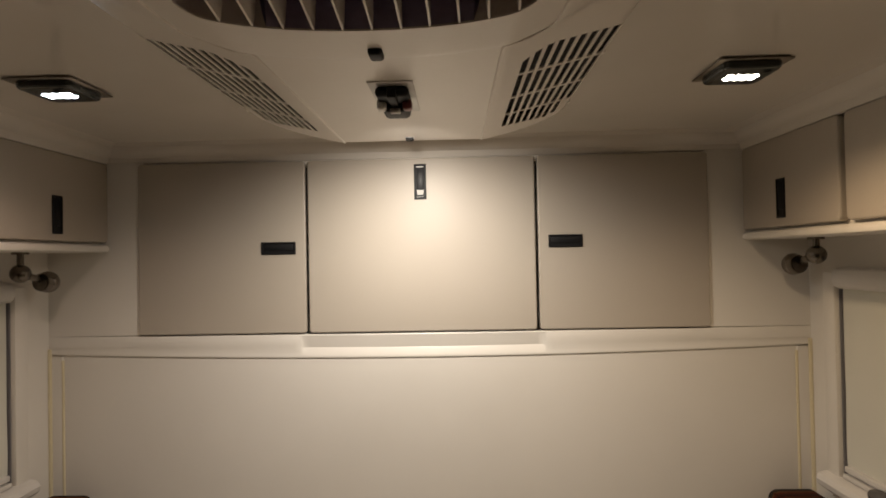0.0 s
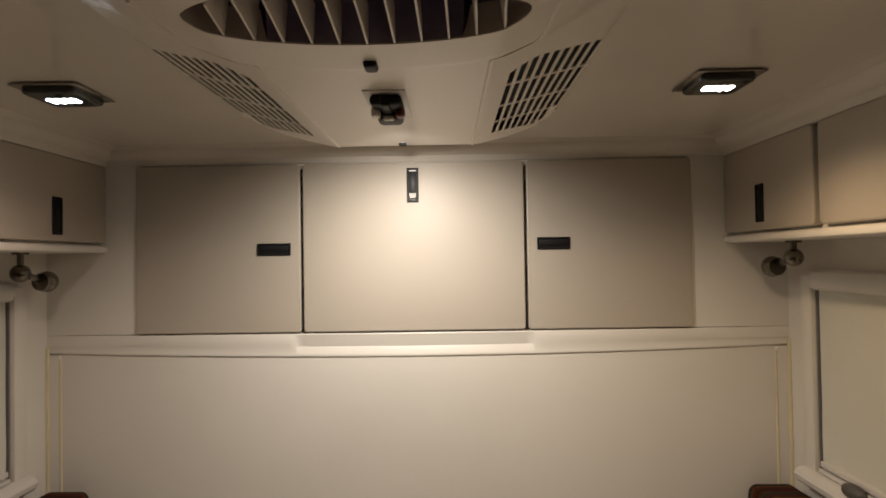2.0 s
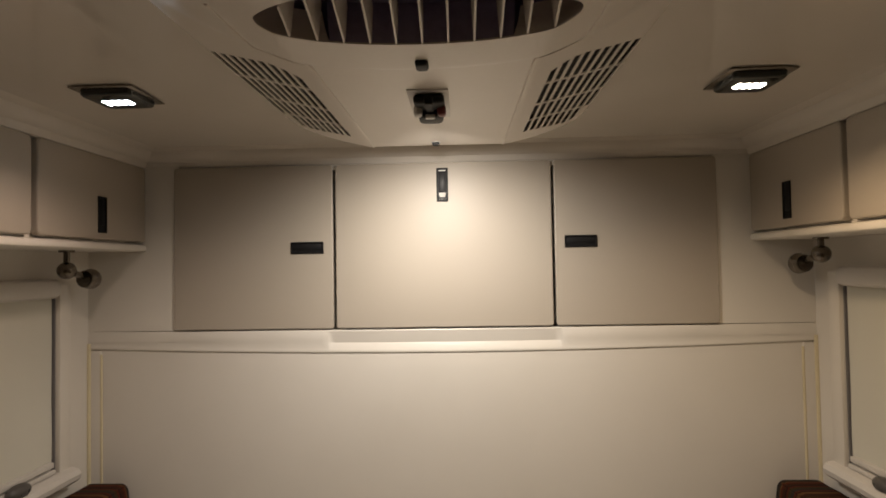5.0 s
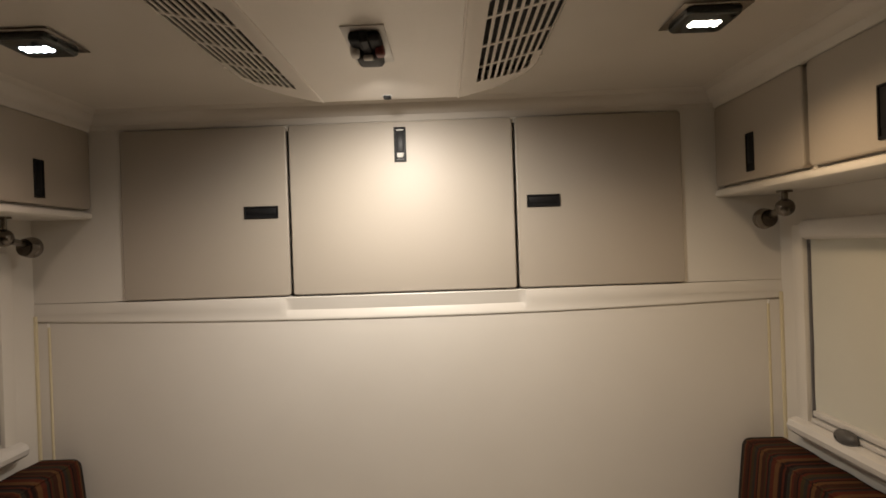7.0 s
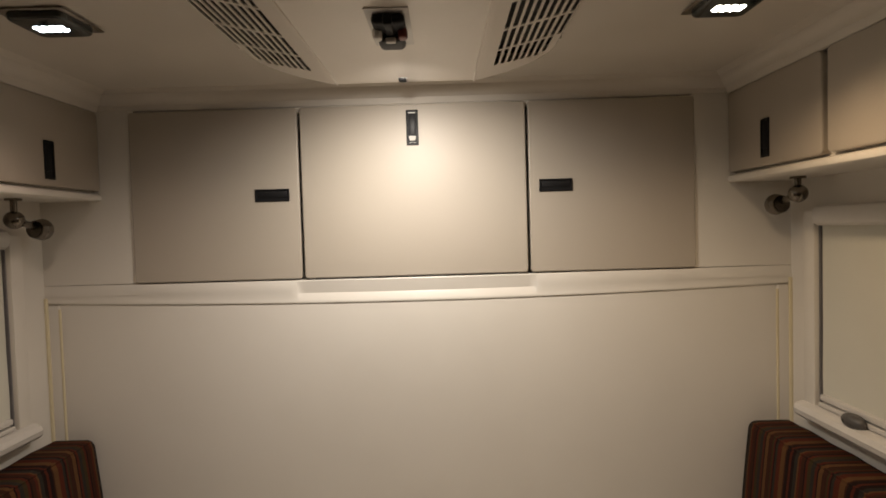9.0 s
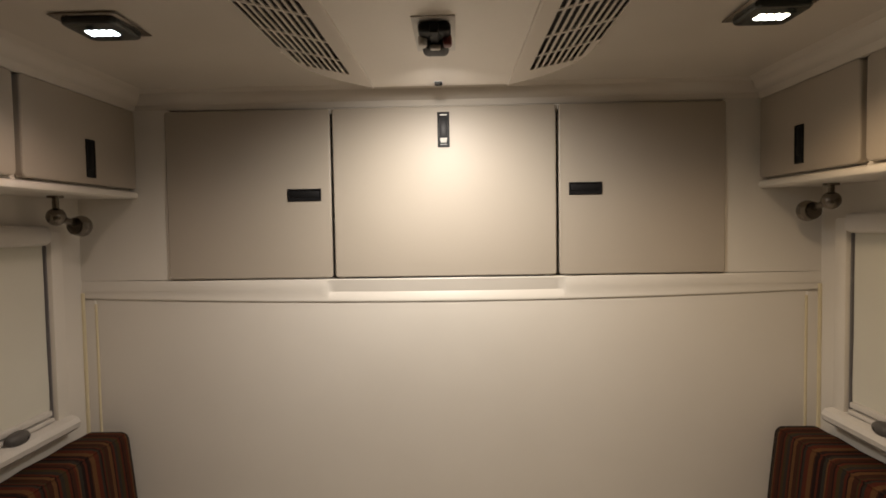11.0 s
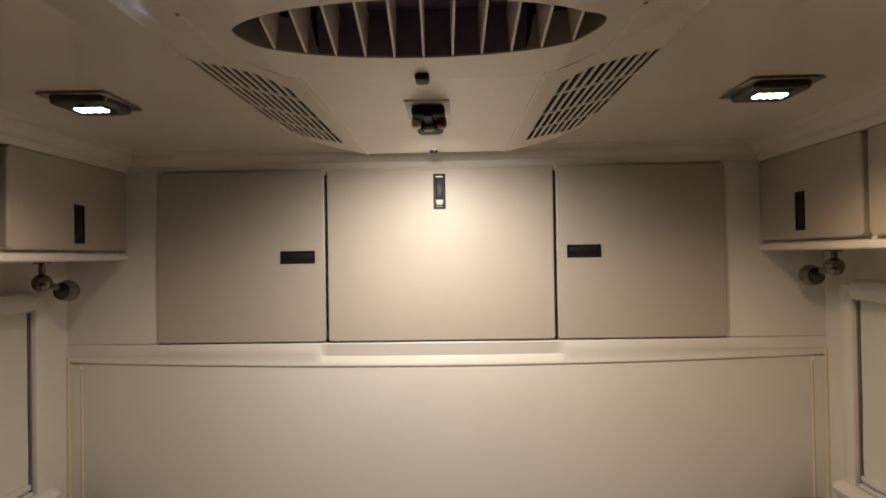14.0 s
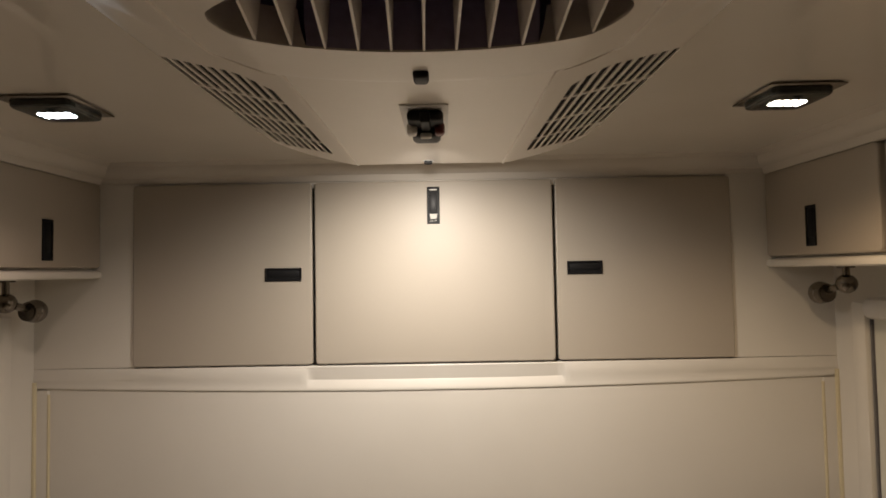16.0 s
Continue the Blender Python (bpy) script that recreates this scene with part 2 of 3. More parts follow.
# raised stile at each end of the lower rear wall, and the caulked corners
for s in (-1, 1):
    bm = bmesh.new()
    sweep(bm, [(s * 0.934, 0.013), (s * 0.938, 0.0085), (s * 0.944, 0.0075), (s * 0.975, 0.0075)], [0.0, 0.7, 1.40, 1.41], lambda z, a, b: (a, b, z))
    solid("trim_stile", bm, GELCOAT, "narrow raised white stile at the wall's end", "trim", "structure")
    bm = bmesh.new()
    ring = [(0.004 * math.cos(i * math.pi / 4), 0.004 * math.sin(i * math.pi / 4)) for i in range(8)]
    sweep(bm, ring, [0.0, 0.8, 1.43], lambda z, a, b: (s * 0.9675 + a * 1.3, 0.0065 + b * 1.3, z), close=True)
    solid("trim_caulk", bm, CAULK, "cream bead of caulk down the corner", "trim", "structure")
    bm = bmesh.new()
    sweep(bm, [(a * 0.85, b * 0.85) for a, b in ring], [0.0, 0.8, 1.40], lambda z, a, b: (s * 0.9355 + a, 0.0105 + b, z), close=True)
    solid("trim_caulk", bm, CAULK, "cream bead of caulk beside the panel", "trim", "structure")
    bm = bmesh.new()
    sweep(bm, [(a * 0.8, b * 0.8) for a, b in ring], [1.43, 1.5, 1.68], lambda z, a, b: (s * 0.969 + a, 0.011 + b, z), close=True)
    solid("trim_caulk", bm, CAULK, "cream bead of caulk in the upper corner", "trim", "structure")

# coves between ceiling and walls
COVE = [(0.0, -0.046), (0.006, -0.044), (0.010, -0.036), (0.013, -0.030), (0.021, -0.027), (0.030, -0.022), (0.037, -0.014), (0.041, -0.007), (0.050, -0.004), (0.062, 0.001)]
bm = bmesh.new()
sweep(bm, COVE, [-0.83, -0.4, 0.0, 0.4, 0.83], lambda x, a, b: (x, REAR + 0.002 - a, CEIL + b))
solid("trim_cove", bm, CEILING, "moulded white cove along the rear wall", "trim", "structure")
for s in (-1, 1):
    bm = bmesh.new()
    sweep(bm, COVE, [FRONT, -1.5, -0.5, 0.012], lambda y, a, b: (s * (CAB + 0.006 - a), y, CEIL + b))
    solid("trim_cove", bm, CEILING, "moulded white cove above the side cabinets", "trim", "structure")


# ---- latches ----
def latch(parent, axis, u0, u1, v0, v1, w, out, lit=False):
    """A flush slam latch on a door: bezel, paddle, lip. w: the door's face, out: the sign of the way into the room."""
    bm = bmesh.new()
    t = 0.0042
    for a0, a1, b0, b1 in ((u0, u1, v0, v0 + t), (u0, u1, v1 - t, v1), (u0, u0 + t, v0 + t, v1 - t), (u1 - t, u1, v0 + t, v1 - t)):
        if axis == "x":
            box(bm, w - out * 0.002, w + out * 0.0035, a0, a1, b0, b1, 0.0008, 1)
        else:
            box(bm, a0, a1, w - out * 0.002, w + out * 0.0035, b0, b1, 0.0008, 1)
    handle = part("handle", bm, BLACK, parent, "black plastic flush latch")
    bm = bmesh.new()
    if axis == "x":
        box(bm, w - out * 0.002, w + out * 0.0008, u0 + t, u1 - t, v0 + t, v1 - t)
    else:
        box(bm, u0 + t, u1 - t, w - out * 0.002, w + out * 0.0008, v0 + t, v1 - t)
    if not lit:
        long_u = (u1 - u0) > (v1 - v0)
        i = 0.002
        a0, a1, b0, b1 = u0 + t + i, u1 - t - i, v0 + t + i, v1 - t - i
        if long_u:
            b0 += 0.004
        elif axis == "x":
            b0 += 0.012
        if axis == "x":
            box(bm, w, w + out * 0.0028, a0, a1, b0, b1, 0.001, 2)
        else:
            box(bm, a0, a1, w, w + out * 0.0028, b0, b1, 0.001, 2)
        part("paddle", bm, BLACK, handle)
        return handle
    part("recess", bm, BLACK, handle)
    # upright latch: glossy paddle above, slanted metal lip below and a bright slot on top
    bm = bmesh.new()
    mid = (u0 + u1) / 2
    box(bm, mid - 0.0095, mid + 0.0095, w, w + out * 0.003, v0 + 0.026, v1 - 0.011, 0.0012, 2)
    part("paddle", bm, PADDLE, handle, "glossy dark grey paddle")
    bm = bmesh.new()
    pts = [(mid - 0.0095, v0 + 0.024), (mid + 0.0095, v0 + 0.024), (mid + 0.0070, v0 + 0.0115), (mid - 0.0070, v0 + 0.0115)]
    top = [bm.verts.new((u, w + out * (0.0008 if i < 2 else 0.0065), v)) for i, (u, v) in enumerate(pts)]
    low = [bm.verts.new((u, w - out * 0.001, v)) for u, v in pts]
    bm.faces.new(top)
    for i in range(4):
        bm.faces.new((top[i], low[i], low[(i + 1) % 4], top[(i + 1) % 4]))
    bmesh.ops.recalc_face_normals(bm, faces=list(bm.faces))
    part("lip", bm, LIP, handle, "bright metal pull lip")
    for z, h in ((v1 - 0.0085, 0.0026), (v0 + 0.0065, 0.0009)):
        bm = bmesh.new()
        box(bm, mid - 0.009, mid + 0.009, w, w + out * 0.0022, z, z + h, 0.0004, 1)
        part("slot_edge", bm, LIP, handle, "thin bright slot edge")
    return handle


# ---- rear cabinets ----
def rear_cabinet(x0, x1, latch_box, label, upright=False):
    ob = thing("rear_cabinet", pose(0, 0, 0), label, "cabinet", "rear cabinets")
    bm = bmesh.new()
    t = 0.003
    a, b, c, d = x0 + 0.004, x1 - 0.004, DOOR_B + 0.010, DOOR_T - 0.014
    box(bm, a, a + t, 0.052, 0.30, c, d)
    box(bm, b - t, b, 0.052, 0.30, c, d)
    box(bm, a + t, b - t, 0.052, 0.30, c, c + t)
    box(bm, a + t, b - t, 0.052, 0.30, d - t, d)
    box(bm, a + t, b - t, 0.297, 0.30, c + t, d - t)
    part("body", bm, INSIDE, ob, "dark inside of the cabinet")
    bm = bmesh.new()
    plate(bm, "y", x0, x1, DOOR_B, DOOR_T, 0.0, 0.0112, 0.008, 0.003)
    door = part("door", bm, LAMINATE, ob, "taupe laminate flap door", 12)
    u0, u1, v0, v1 = latch_box
    latch(door, "y", u0, u1, v0, v1, 0.0, -1, upright)
    return ob


rear_cabinet(-EDGE, -0.2948, (-0.408, -0.320, 1.664, 1.696), "taupe laminate cabinet door with a level black latch")
rear_cabinet(-0.2875, 0.2897, (-0.0145, 0.0165, 1.797, 1.887), "taupe laminate centre cabinet door with an upright latch", True)
rear_cabinet(0.2970, EDGE - 0.006, (0.322, 0.407, 1.669, 1.701), "taupe laminate cabinet door with a level black latch")

# thin dark strip along the bottom of the centre door
bm = bmesh.new()
box(bm, -0.262, 0.262, 0.003, 0.0088, DOOR_B - 0.0024, DOOR_B - 0.0004, 0.0005, 1)
solid("trim_dark_strip", bm, GREY, "thin dark grey strip under the centre door", "trim", "structure")


# ---- side cabinets ----
def side_cabinet(s, y_rear, y_front, latch_y, label, latch_z=1.720):
    ob = thing("overhead_cabinet", pose(0, 0, 0), label, "cabinet", "overhead cabinets")
    bm = bmesh.new()
    box(bm, s * (CAB + 0.022), s * (SIDE - 0.001), y_front, y_rear, 1.679, CEIL - 0.03)
    part("body", bm, GELCOAT, ob, "white fibreglass cabinet body")
    bm = bmesh.new()
    sweep(bm, [(CAB + 0.023, 1.6785), (CAB + 0.004, 1.6785), (CAB - 0.001, 1.6815), (CAB - 0.002, 1.687), (CAB, 1.6935), (CAB + 0.006, 1.6975), (CAB + 0.023, 1.6985)], [y_front, y_rear], lambda y, a, b: (s * a, y, b))
    part("rail", bm, GELCOAT, ob, "rounded white lower rail")
    bm = bmesh.new()
    plate(bm, "x", y_front + 0.010, y_rear - 0.004, 1.7035, 1.9052, s * CAB, s * (CAB + 0.020), 0.012, 0.004)
    door = part("door", bm, LAMINATE, ob, "taupe laminate door", 12)
    latch(door, "x", latch_y - 0.0155, latch_y + 0.0155, latch_z, latch_z + 0.087, s * CAB, -s)
    return ob


side_cabinet(-1, 0.011, -0.391, -0.178, "taupe overhead cabinet with an upright black latch", 1.7185)
side_cabinet(-1, -0.392, -0.99, -0.545, "long taupe overhead cabinet over the window")
side_cabinet(-1, -0.991, -1.60, -1.13, "taupe overhead cabinet farther along the wall")
side_cabinet(1, 0.011, -0.360, -0.161, "taupe overhead cabinet with an upright black latch", 1.7225)
side_cabinet(1, -0.361, -0.96, -0.556, "long taupe overhead cabinet over the window")
side_cabinet(1, -0.961, -1.56, -1.10, "taupe overhead cabinet farther along the wall")


# ---- reading lamps ----
def ball(bm, at, r, squash=(1, 1, 1), turn=Matrix.Identity(4)):
    bmesh.ops.create_uvsphere(bm, u_segments=24, v_segments=14, radius=r, matrix=Matrix.Translation(at) @ turn @ Matrix.Diagonal((*squash, 1)))


def rod(bm, a, b, r0, r1=None, n=20):
    a, b = Vector(a), Vector(b)
    m = Matrix.Translation((a + b) / 2) @ (b - a).to_track_quat("Z", "Y").to_matrix().to_4x4()
    bmesh.ops.create_cone(bm, cap_ends=True, segments=n, radius1=r0, radius2=r0 if r1 is None else r1, depth=(b - a).length, matrix=m)


def reading_lamp(s, y, z):
    ob = thing("reading_lamp", pose(0, 0, 0), "brushed nickel swivel reading lamp below the overhead cabinet", "lamp", "reading lamps")
    knuckle, head = (s * 0.905, y - 0.075, z + 0.022), (s * 0.897, y, z)
    bm = bmesh.new()
    rod(bm, (knuckle[0], knuckle[1], 1.6795), (knuckle[0], knuckle[1], 1.674), 0.017)
    rod(bm, (knuckle[0], knuckle[1], 1.676), knuckle, 0.007)
    part("base", bm, CHROME, ob)
    bm = bmesh.new()
    ball(bm, knuckle, 0.021)
    part("knuckle", bm, CHROME, ob)
    bm = bmesh.new()
    rod(bm, knuckle, head, 0.008)
    part("arm", bm, CHROME, ob)
    bm = bmesh.new()
    ball(bm, head, 0.026, (1, 0.8, 1))
    rod(bm, (head[0], head[1] - 0.012, head[2]), (head[0], head[1] - 0.024, head[2]), 0.024, 0.021)
    shade = part("shade", bm, CHROME, ob)
    bm = bmesh.new()
    rod(bm, (head[0], head[1] - 0.0235, head[2]), (head[0], head[1] - 0.0255, head[2]), 0.017)
    part("lens", bm, CHROME, shade, "closed nickel cap")


reading_lamp(1, -0.051, 1.617)
reading_lamp(-1, -0.091, 1.608)


# ---- windows with blinds ----
def window(name, s, y0):
    ob = thing(name, pose(-s * 0.010, 0, 0.012), "window covered by a drawn off-white roller blind", "window", kind="structure")
    y1 = y0 - 0.72
    bm = bmesh.new()
    for a, b in ((y0 + 0.045, y0 + 0.006), (y1 - 0.006, y1 - 0.045)):
        box(bm, s * 0.957, s * 0.9795, b, a, 1.105, 1.585, 0.004)
    box(bm, s * 0.957, s * 0.9795, y1 - 0.006, y0 + 0.006, 1.560, 1.585, 0.004)
    part("window_frame", bm, GELCOAT, ob)
    bm = bmesh.new()
    ys = [y1 + (y0 - y1) * i / 30 for i in range(31)]
    sweep(bm, [(0.974, 1.585), (0.9735, 1.45), (0.974, 1.30), (0.9725, 1.20), (0.9735, 1.150)], ys, lambda y, a, b: (s * (a + 0.0008 * math.sin(y * 31)), y, b))
    part("blind", bm, BLIND, ob, "off-white blind cloth")
    # grey strips that paint the shadow line between blind and frame
    bm = bmesh.new()
    for a, b in ((y0 + 0.0058, y0 + 0.0028), (y1 - 0.0028, y1 - 0.0058)):
        box(bm, s * 0.9685, s * 0.9795, b, a, 1.124, 1.559, 0.001, 1)
    part("gap_strip", bm, GAP_SHADE, ob, "mid-grey strip painting the shaded gap beside the blind")
    bm = bmesh.new()
    prof = [(0.9795, 1.598), (0.954, 1.598), (0.943, 1.593), (0.937, 1.582), (0.937, 1.569), (0.942, 1.557), (0.952, 1.551), (0.9795, 1.551)]
    sweep(bm, prof, [y1, y0 - 0.018], lambda y, a, b: (s * a, y, b), close=True)
    part("cassette", bm, RAIL, ob, "rounded white blind cassette")
    bm = bmesh.new()
    box(bm, s * 0.962, s * 0.979, y1, y0 - 0.006, 1.138, 1.152, 0.003)
    box(bm, s * 0.959, s * 0.979, y1, y0 - 0.004, 1.124, 1.134, 0.002)
    part("hem_bar", bm, RAIL, ob)
    bm = bmesh.new()
    prof = [(0.9795, 1.122), (0.950, 1.122), (0.937, 1.117), (0.931, 1.106), (0.933, 1.094), (0.942, 1.086), (0.9795, 1.084)]
    sweep(bm, prof, [y1, y0 + 0.046, y0 + 0.050], lambda y, a, b: (s * (a if y < y0 + 0.048 else a * 0.6 + 0.384), y, b if y < y0 + 0.048 else 1.104 + (b - 1.104) * 0.7), close=True)
    part("window_sill", bm, RAIL, ob, "rounded white sill rail")
    bm = bmesh.new()
    ball(bm, (s * 0.952, y0 - 0.130, 1.129), 0.033, (0.5, 1.0, 0.52))
    catch = part("catch", bm, GREY, ob, "grey plastic blind catch")
    bm = bmesh.new()
    box(bm, s * 0.9365, s * 0.942, y0 - 0.142, y0 - 0.114, 1.124, 1.132, 0.002, 2)
    part("finger_grip", bm, BLACK, catch)


window("window_1", -1, -0.136)
window("window_2", 1, -0.122)


# ---- added bounce platform and cushions ----
# out of view; its white top throws lamp light back onto ceiling and shroud
ob = thing("bounce_platform", pose(0, 0, 0), "unseen white platform between the side walls, added to bounce light up", "bed")
bm = bmesh.new()
box(bm, -SIDE + 0.002, SIDE - 0.002, -1.3, 0.008, 0.001, 0.60, 0.012)
part("base", bm, GELCOAT, ob)


def cushion(s, y_rear):
    y_front, r = -0.92, 0.020
    x_in, x_out, z_low, z_top = 0.847, 0.964, 0.601, 1.064
    prof = []
    for cx, cz, a0 in ((x_out - r, z_top - r, 0), (x_in + r, z_top - r, 90), (x_in + r, z_low + r, 180), (x_out - r, z_low + r, 270)):
        prof += [(cx + r * math.cos(radians(a0 + 15 * i)), cz + r * math.sin(radians(a0 + 15 * i))) for i in range(7)]
        if a0 == 90:
            prof += [(x_in - 0.006 * math.sin(math.pi * k / 8), z_top - r - (z_top - z_low - 2 * r) * k / 8) for k in range(1, 8)]
    ends = [radians(15 * i) for i in range(7)]
    stations = [(y_front + r - r * math.cos(e), r * (1 - math.sin(e))) for e in ends]
    n = 24
    stations += [(y_front + r + (y_rear - y_front - 2 * r) * k / n, 0.0) for k in range(1, n)]
    stations += [(y_rear - r + r * math.sin(e), r * (1 - math.cos(e))) for e in ends]
    cx, cz = (x_in + x_out) / 2, (z_low + z_top) / 2

    def place(q, a, b):
        y, d = q
        x = cx + (a - cx) * (1 - d / (x_out - cx))
        z = cz + (b - cz) * (1 - d / (z_top - cz))
        z += 0.0015 * math.sin(y * 47) * (z > z_top - 0.03)
        return (s * (x - 0.07 * (z_top - z)), y, z)

    bm = bmesh.new()
    sweep(bm, prof, stations, place, close=True)
    ob = tagged(new("back_cushion", mesh_of(bm, "back_cushion", CLOTH, True, 60)), "back cushion in rust, brown and olive striped cloth", "cushion", "back cushions")
    # piping round the inner edge
    bm = bmesh.new()
    ring = [(0.003 * math.cos(i * math.pi / 4), 0.003 * math.sin(i * math.pi / 4)) for i in range(8)]
    sweep(bm, ring, [-0.90, -0.6, -0.3, y_rear - 0.020], lambda y, a, b: (s * 0.8525 + a, y, 1.0585 + b), close=True)
    part("piping", bm, CLOTH, ob)


for s, yr in ((-1, 0.000), (1, 0.005)):
    cushion(s, yr)


# ---- ceiling lights ----
def ceiling_light(x, y, led, label):
    ob = thing("ceiling_light", pose(x, y, CEIL, 0, 0, 0), label, "light", "ceiling lights")
    bm = bmesh.new()
    box(bm, -0.056, 0.056, -0.056, 0.056, -0.0050, -0.0022, 0.0012)
    box(bm, -0.047, 0.047, -0.047, 0.047, -0.0022, -0.0003)
    part("bezel", bm, BEZEL, ob, "thin smoky bezel plate")
    bm = bmesh.new()
    rings = []
    for half, corner, z in ((0.0455, 0.010, -0.0050), (0.0450, 0.010, -0.0125), (0.0430, 0.011, -0.0152), (0.0390, 0.011, -0.0160)):
        ring = []
        for cx, cy, a0 in ((1, 1, 0), (-1, 1, 90), (-1, -1, 180), (1, -1, 270)):
            ring += [bm.verts.new((cx * (half - corner) + corner * math.cos(radians(a0 + 22.5 * k)), cy * (half - corner) + corner * math.sin(radians(a0 + 22.5 * k)), z)) for k in range(5)]
        rings.append(ring)
    for low, high in zip(rings, rings[1:]):
        for k in range(20):
            bm.faces.new((low[k], low[(k + 1) % 20], high[(k + 1) % 20], high[k]))
    bm.faces.new(rings[0])
    bm.faces.new(rings[-1])
    bmesh.ops.recalc_face_normals(bm, faces=list(bm.faces))
    housing = part("housing", bm, GLASS, ob, "dark tinted lamp housing")
    for i in range(4):
        for j in range(2):
            bm = bmesh.new()
            bmesh.ops.create_uvsphere(bm, u_segments=12, v_segments=8, radius=0.0066, matrix=pose(-0.0195 + i * 0.013, -0.0065 + j * 0.013, -0.0148) @ Matrix.Diagonal((1, 1, 0.6, 1)))
            part("led", bm, led, housing, "bright lit diode")


ceiling_light(*DOWN[0], COOL, "square dark ceiling light, lit cool white")
ceiling_light(*DOWN[1], WARM, "square dark ceiling light, lit warm white")


# ---- air conditioner shroud ----
PANEL = 1.905


def step(a, b, v):
    t = min(1.0, max(0.0, (v - a) / (b - a)))
    return t * t * (3 - 2 * t)


def shroud_z(x, y):
    ax = abs(x)
    z = PANEL + max(0.0, ax - 0.158) * 0.235
    dome = max(0.0, 1 - (x / 0.30) ** 2 - ((y + 0.90) / 0.19) ** 2)
    z -= 0.013 * step(0.0, 0.35, dome)
    corner = 0.105
    rim = math.hypot(max(0.0, ax - 0.306 + corner), max(0.0, y + 0.200 + corner)) - corner
    z += 0.05 * step(0.0, 0.026, rim)
    z += 0.06 * step(-1.16, -1.26, y)
    return min(z, CEIL + 0.006)


def shroud_mesh():
    xs = np.linspace(-0.345, 0.345, 116)
    ys = np.linspace(-1.28, -0.15, 152)
    top = CEIL + 0.012
    bm = bmesh.new()
    low = [[bm.verts.new((x, y, shroud_z(x, y))) for x in xs] for y in ys]
    high = [[bm.verts.new((x, y, min(top, shroud_z(x, y) + 0.0022))) for x in xs] for y in ys]
    for j in range(len(ys) - 1):
        for i in range(len(xs) - 1):
            bm.faces.new((low[j][i], low[j + 1][i], low[j + 1][i + 1], low[j][i + 1]))
            bm.faces.new((high[j][i], high[j][i + 1], high[j + 1][i + 1], high[j + 1][i]))
    for j in range(len(ys) - 1):
        bm.faces.new((low[j][0], high[j][0], high[j + 1][0], low[j + 1][0]))
        bm.faces.new((low[j][-1], low[j + 1][-1], high[j + 1][-1], high[j][-1]))
    for i in range(len(xs) - 1):
        bm.faces.new((low[0][i], low[0][i + 1], high[0][i + 1], high[0][i]))
        bm.faces.new((low[-1][i], high[-1][i], high[-1][i + 1], low[-1][i + 1]))
    bmesh.ops.recalc_face_normals(bm, faces=list(bm.faces))
    body = new("shroud_blank", mesh_of(bm, "shroud_blank", SHROUD))
    bm = bmesh.new()
    cuts = (-0.712, -0.606, -0.486, -0.378, -0.268)
    for s in (-1, 1):
        for c in range(9):
            xc = 0.1905 + c * 0.0138
            near = -0.284 + 0.0018 * c if c < 7 else (-0.292 if c == 7 else -0.372)
            for r in range(4):
                yb = min(cuts[r + 1] - 0.0038, near)
                xa, xb = xc - 0.0042, xc + 0.0042
                ends = [max(cuts[r] + 0.0038, -0.711 + 0.052 * (max(0.0, 0.235 - x) / 0.05) ** 2) for x in (xa, xb)]
                if yb - max(ends) > 0.012:
                    slot = [(s * xa, ends[0]), (s * xb, ends[1]), (s * xb, yb), (s * xa, yb)]
                    sweep(bm, slot, [1.88, CEIL + 0.02], lambda z, a, b: (a, b, z), close=True)
    n = 56
    ring = [(0.0065 + 0.1765 * math.cos(2 * math.pi * i / n), -0.896 + 0.069 * math.sin(2 * math.pi * i / n)) for i in range(n)]
    sweep(bm, ring, [1.86, CEIL + 0.02], lambda z, a, b: (a, b, z), close=True)
    knife = new("shroud_knife", mesh_of(bm, "shroud_knife", SHROUD, False))
    mod = body.modifiers.new("cut", "BOOLEAN")
    mod.object, mod.operation, mod.solver = knife, "DIFFERENCE", "EXACT"
    bpy.context.view_layer.update()
    done = bpy.data.meshes.new_from_object(body.evaluated_get(bpy.context.evaluated_depsgraph_get()))
    for o in (body, knife):
        bpy.data.objects.remove(o)
    done.name = "shroud"
    done.shade_smooth()
    done.set_sharp_from_angle(angle=radians(35))
    return done


ac = thing("air_conditioner", pose(0, 0, 0), "off-white ceiling air conditioner shroud with grilles and louvres", "air conditioner")
shroud = new("shroud", shroud_mesh())
shroud.parent = ac
bm = bmesh.new()
box(bm, -0.163, 0.164, -1.05, -0.70, CEIL - 0.0034, CEIL - 0.0010)
part("duct", bm, DUCT, ac, "dark hollow behind the louvres")
# near-black sheets above the slots: the hollow's shade put in as colour
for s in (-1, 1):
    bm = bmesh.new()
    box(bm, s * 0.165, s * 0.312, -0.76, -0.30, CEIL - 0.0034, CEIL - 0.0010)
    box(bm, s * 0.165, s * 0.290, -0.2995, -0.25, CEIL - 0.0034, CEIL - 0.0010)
    part("grille_backing", bm, GRILLE_SHADE, ac, "near-black sheet painting the shade behind the grille")
ring = [(math.cos(2 * math.pi * i / 48), math.sin(2 * math.pi * i / 48)) for i in range(48)]
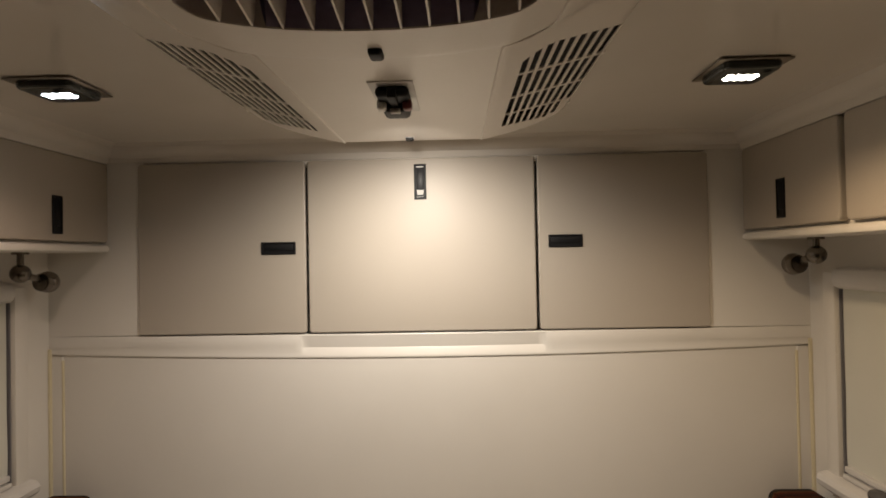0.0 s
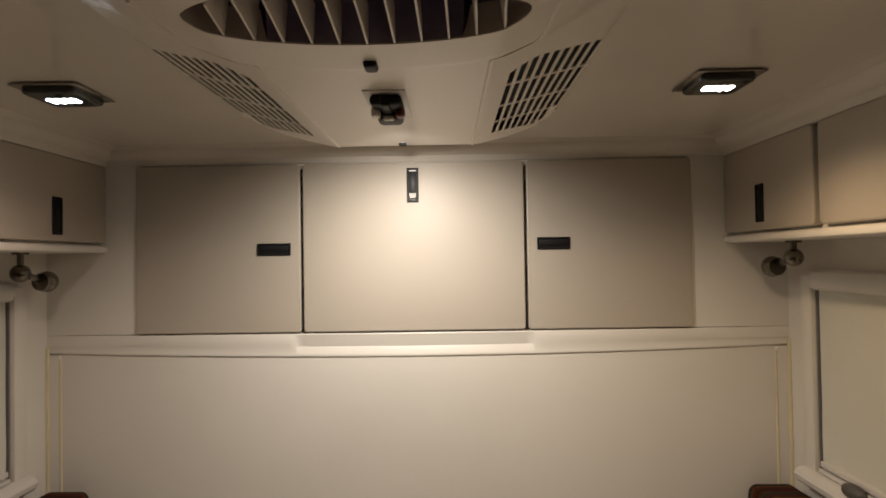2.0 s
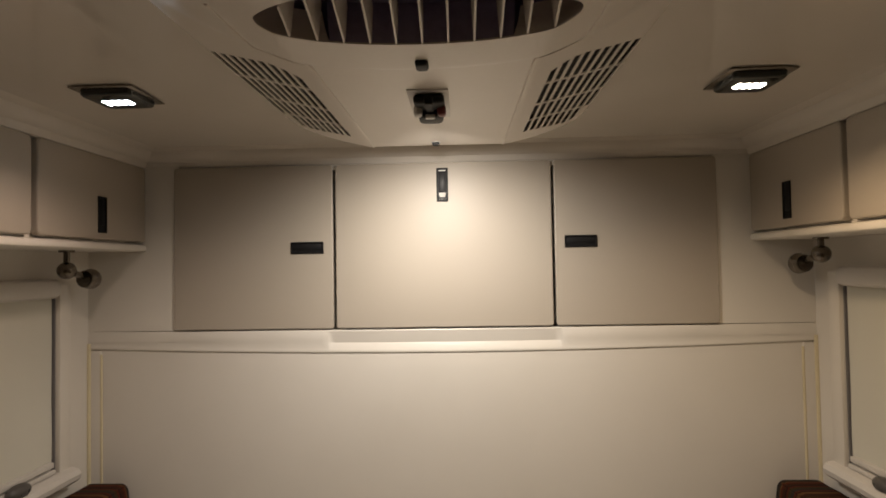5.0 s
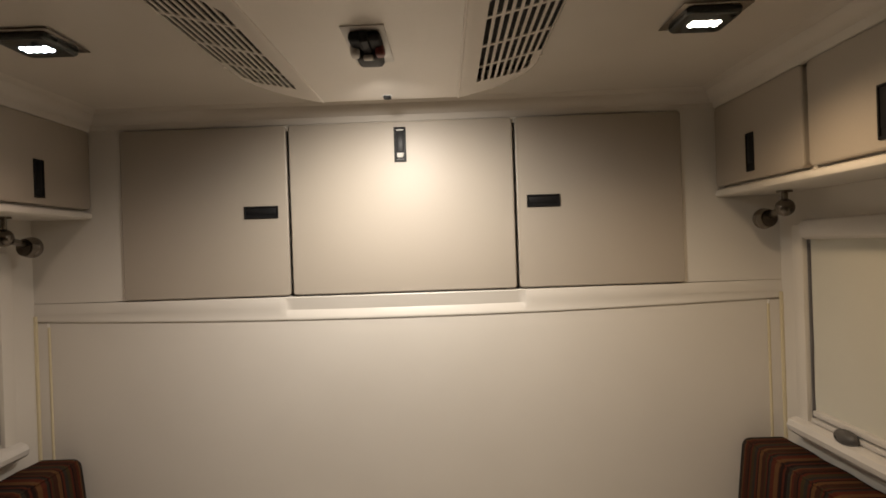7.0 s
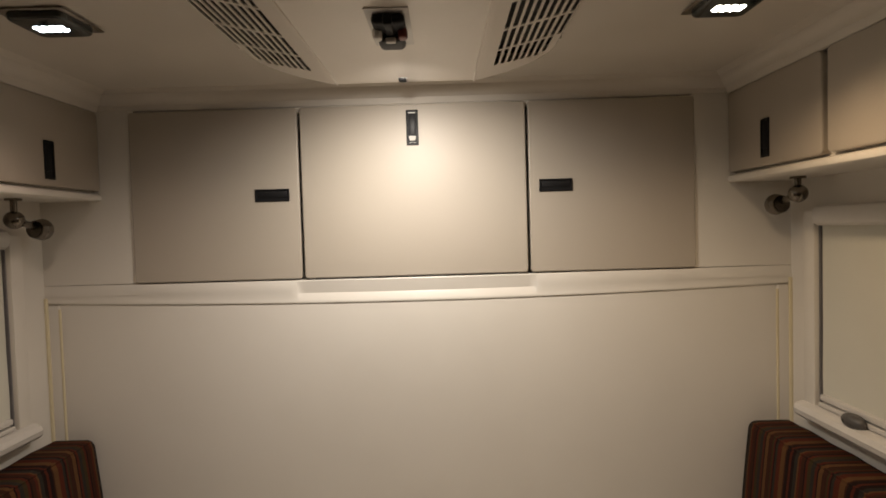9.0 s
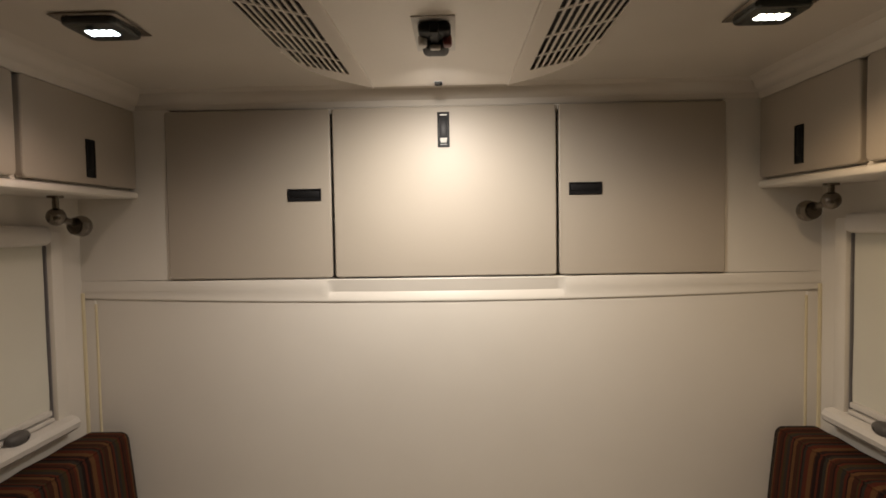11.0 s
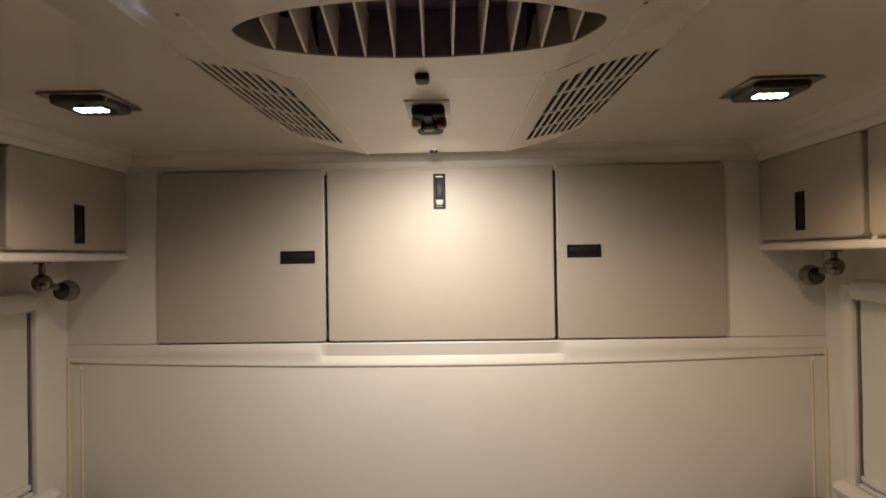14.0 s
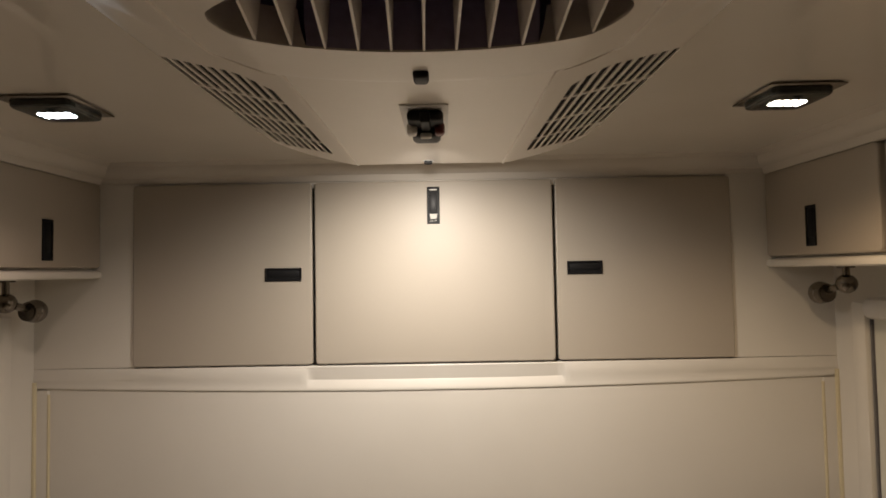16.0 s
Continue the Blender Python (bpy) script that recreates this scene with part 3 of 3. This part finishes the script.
for first in (-7, 17):
    bm = bmesh.new()
    arc = [ring[(first + i) % 48] for i in range(15)]
    sweep(bm, [(0.0, 0.0008), (0.010, 0.020), (0.016, 0.040)], arc, lambda q, a, b: (0.0065 + (0.177 + a) * q[0], -0.896 + (0.0695 + a * 0.5) * q[1], min(CEIL - 0.005, shroud_z(0.0065 + 0.177 * q[0], -0.896 + 0.0695 * q[1]) + b)))
    part("collar", bm, SHROUD, ac)
bm = bmesh.new()
sweep(bm, [(0.0, 0.0012), (0.004, 0.026), (0.006, 0.054)], [ring[i] for i in range(7, 18)], lambda q, a, b: (0.0065 + (0.177 + a) * q[0], -0.896 + (0.0695 + a) * q[1], min(CEIL - 0.005, shroud_z(0.0065 + 0.177 * q[0], -0.896 + 0.0695 * q[1]) + b)))
part("lining", bm, DUCT, ac, "blue-grey foam lining inside the outlet")
for i in range(11):
    xf = 0.0075 + (i - 5) * 0.0309
    half = 0.069 * math.sqrt(1 - ((xf - 0.0065) / 0.1765) ** 2) + 0.002
    bm = bmesh.new()
    lean = (xf - 0.0075) * -0.03
    zs = shroud_z(xf, -0.896)
    prof = [(-0.0012, 0.001), (0.0012, 0.001), (0.0017 + lean, 0.046), (-0.0017 + lean, 0.046)]
    sweep(bm, prof, [-0.896 - half, -0.896, -0.896 + half], lambda y, a, b: (xf + a + (0.04 - 0.73 * xf) * (-0.83 - y), y, min(CEIL - 0.004, zs + b)), close=True)
    part("louvre", bm, PLASTIC, ac)
for s in (-1, 1):
    bm = bmesh.new()
    ring = [(0.0026 * math.cos(i * math.pi / 3), 0.0026 * math.sin(i * math.pi / 3)) for i in range(6)]
    knots = [(0.150, -0.200), (0.152, -0.40), (0.153, -0.62), (0.154, -0.730), (0.158, -0.756), (0.170, -0.768), (0.190, -0.775), (0.202, -0.786), (0.206, -0.810), (0.210, -0.86), (0.212, -0.92)]
    line = []
    for p, q in zip(knots, knots[1:]):
        line += [(p[0] + (q[0] - p[0]) * k / 4, p[1] + (q[1] - p[1]) * k / 4) for k in range(4)]
    line += [knots[-1]]
    sweep(bm, ring, line, lambda q, a, b: (s * q[0] + a, q[1], shroud_z(s * q[0], q[1]) - 0.0001 + b), close=True)
    part("seam", bm, SHROUD, ac)

for s in (-1, 1):
    for x, y in ((0.311, -0.595), (0.309, -0.345)):
        bm = bmesh.new()
        ball(bm, (s * x, y, shroud_z(x, y) + 0.0005), 0.005, (0.7, 1.3, 0.6))
        part("clip", bm, SHROUD, ac, "small moulded clip at the grille's edge")


# ---- controls on the shroud ----
def knob_thing(x, y, r, h, label):
    ob = thing("control_knob", pose(x, y, PANEL), label, "knob")
    bm = bmesh.new()
    rod(bm, (0, 0, -0.0002), (0, 0, -0.0022), r * 1.3, r * 1.15, 28)
    part("collar", bm, LIP if r < 0.01 else PLASTIC, ob)
    bm = bmesh.new()
    box(bm, -r * 0.9, r * 0.9, -r * 1.2, r * 0.7, -h * 0.6, -0.003, r * 0.3, 3)
    box(bm, -r * 0.58, r * 0.58, -r * 0.7, r * 1.2, -h, -h * 0.4, r * 0.3, 3)
    part("grip", bm, BLACK, ob, "black plastic grip")


knob_thing(0.002, -0.768, 0.0145, 0.020, "small black control knob on the shroud")
knob_thing(-0.004, -0.230, 0.0088, 0.0060, "tiny black knob with a bright collar at the shroud's edge")

spot = thing("spot_light", pose(0.001, -0.50, PANEL), "black swivel spotlight on a square white plate, aimed at the door", "light")
bm = bmesh.new()
box(bm, -0.034, 0.032, -0.118, 0.045, -0.0022, -0.0002, 0.0008)
part("plate", bm, RAIL, spot, "white mounting plate")
bm = bmesh.new()
box(bm, -0.025, 0.025, -0.105, -0.045, -0.018, -0.0025, 0.007, 4)
box(bm, -0.007, 0.007, -0.112, -0.060, -0.0225, -0.006, 0.003, 3)
body = part("body", bm, BLACK, spot, "black plastic lamp body")
bm = bmesh.new()
box(bm, -0.0215, 0.0215, -0.060, -0.006, -0.029, -0.010, 0.009, 4)
part("head", bm, BLACK, spot, "black lamp head")
for s in (-1, 1):
    bm = bmesh.new()
    box(bm, s * 0.0125, s * 0.0268, -0.074, -0.052, -0.0290, -0.0120, 0.005, 3)
    part("side_clip", bm, LIP if s < 0 else RED, body, "pale side clip" if s < 0 else "dull red side clip")
bm = bmesh.new()
box(bm, -0.008, 0.008, -0.060, -0.050, -0.0310, -0.0235, 0.002, 3)
part("tab", bm, LIP, body, "small pale tab")
bm = bmesh.new()
rod(bm, (0, -0.016, -0.0165), (0, -0.0040, -0.0175), 0.0045)
part("lens", bm, WARM, spot, "lit lens facing the door")
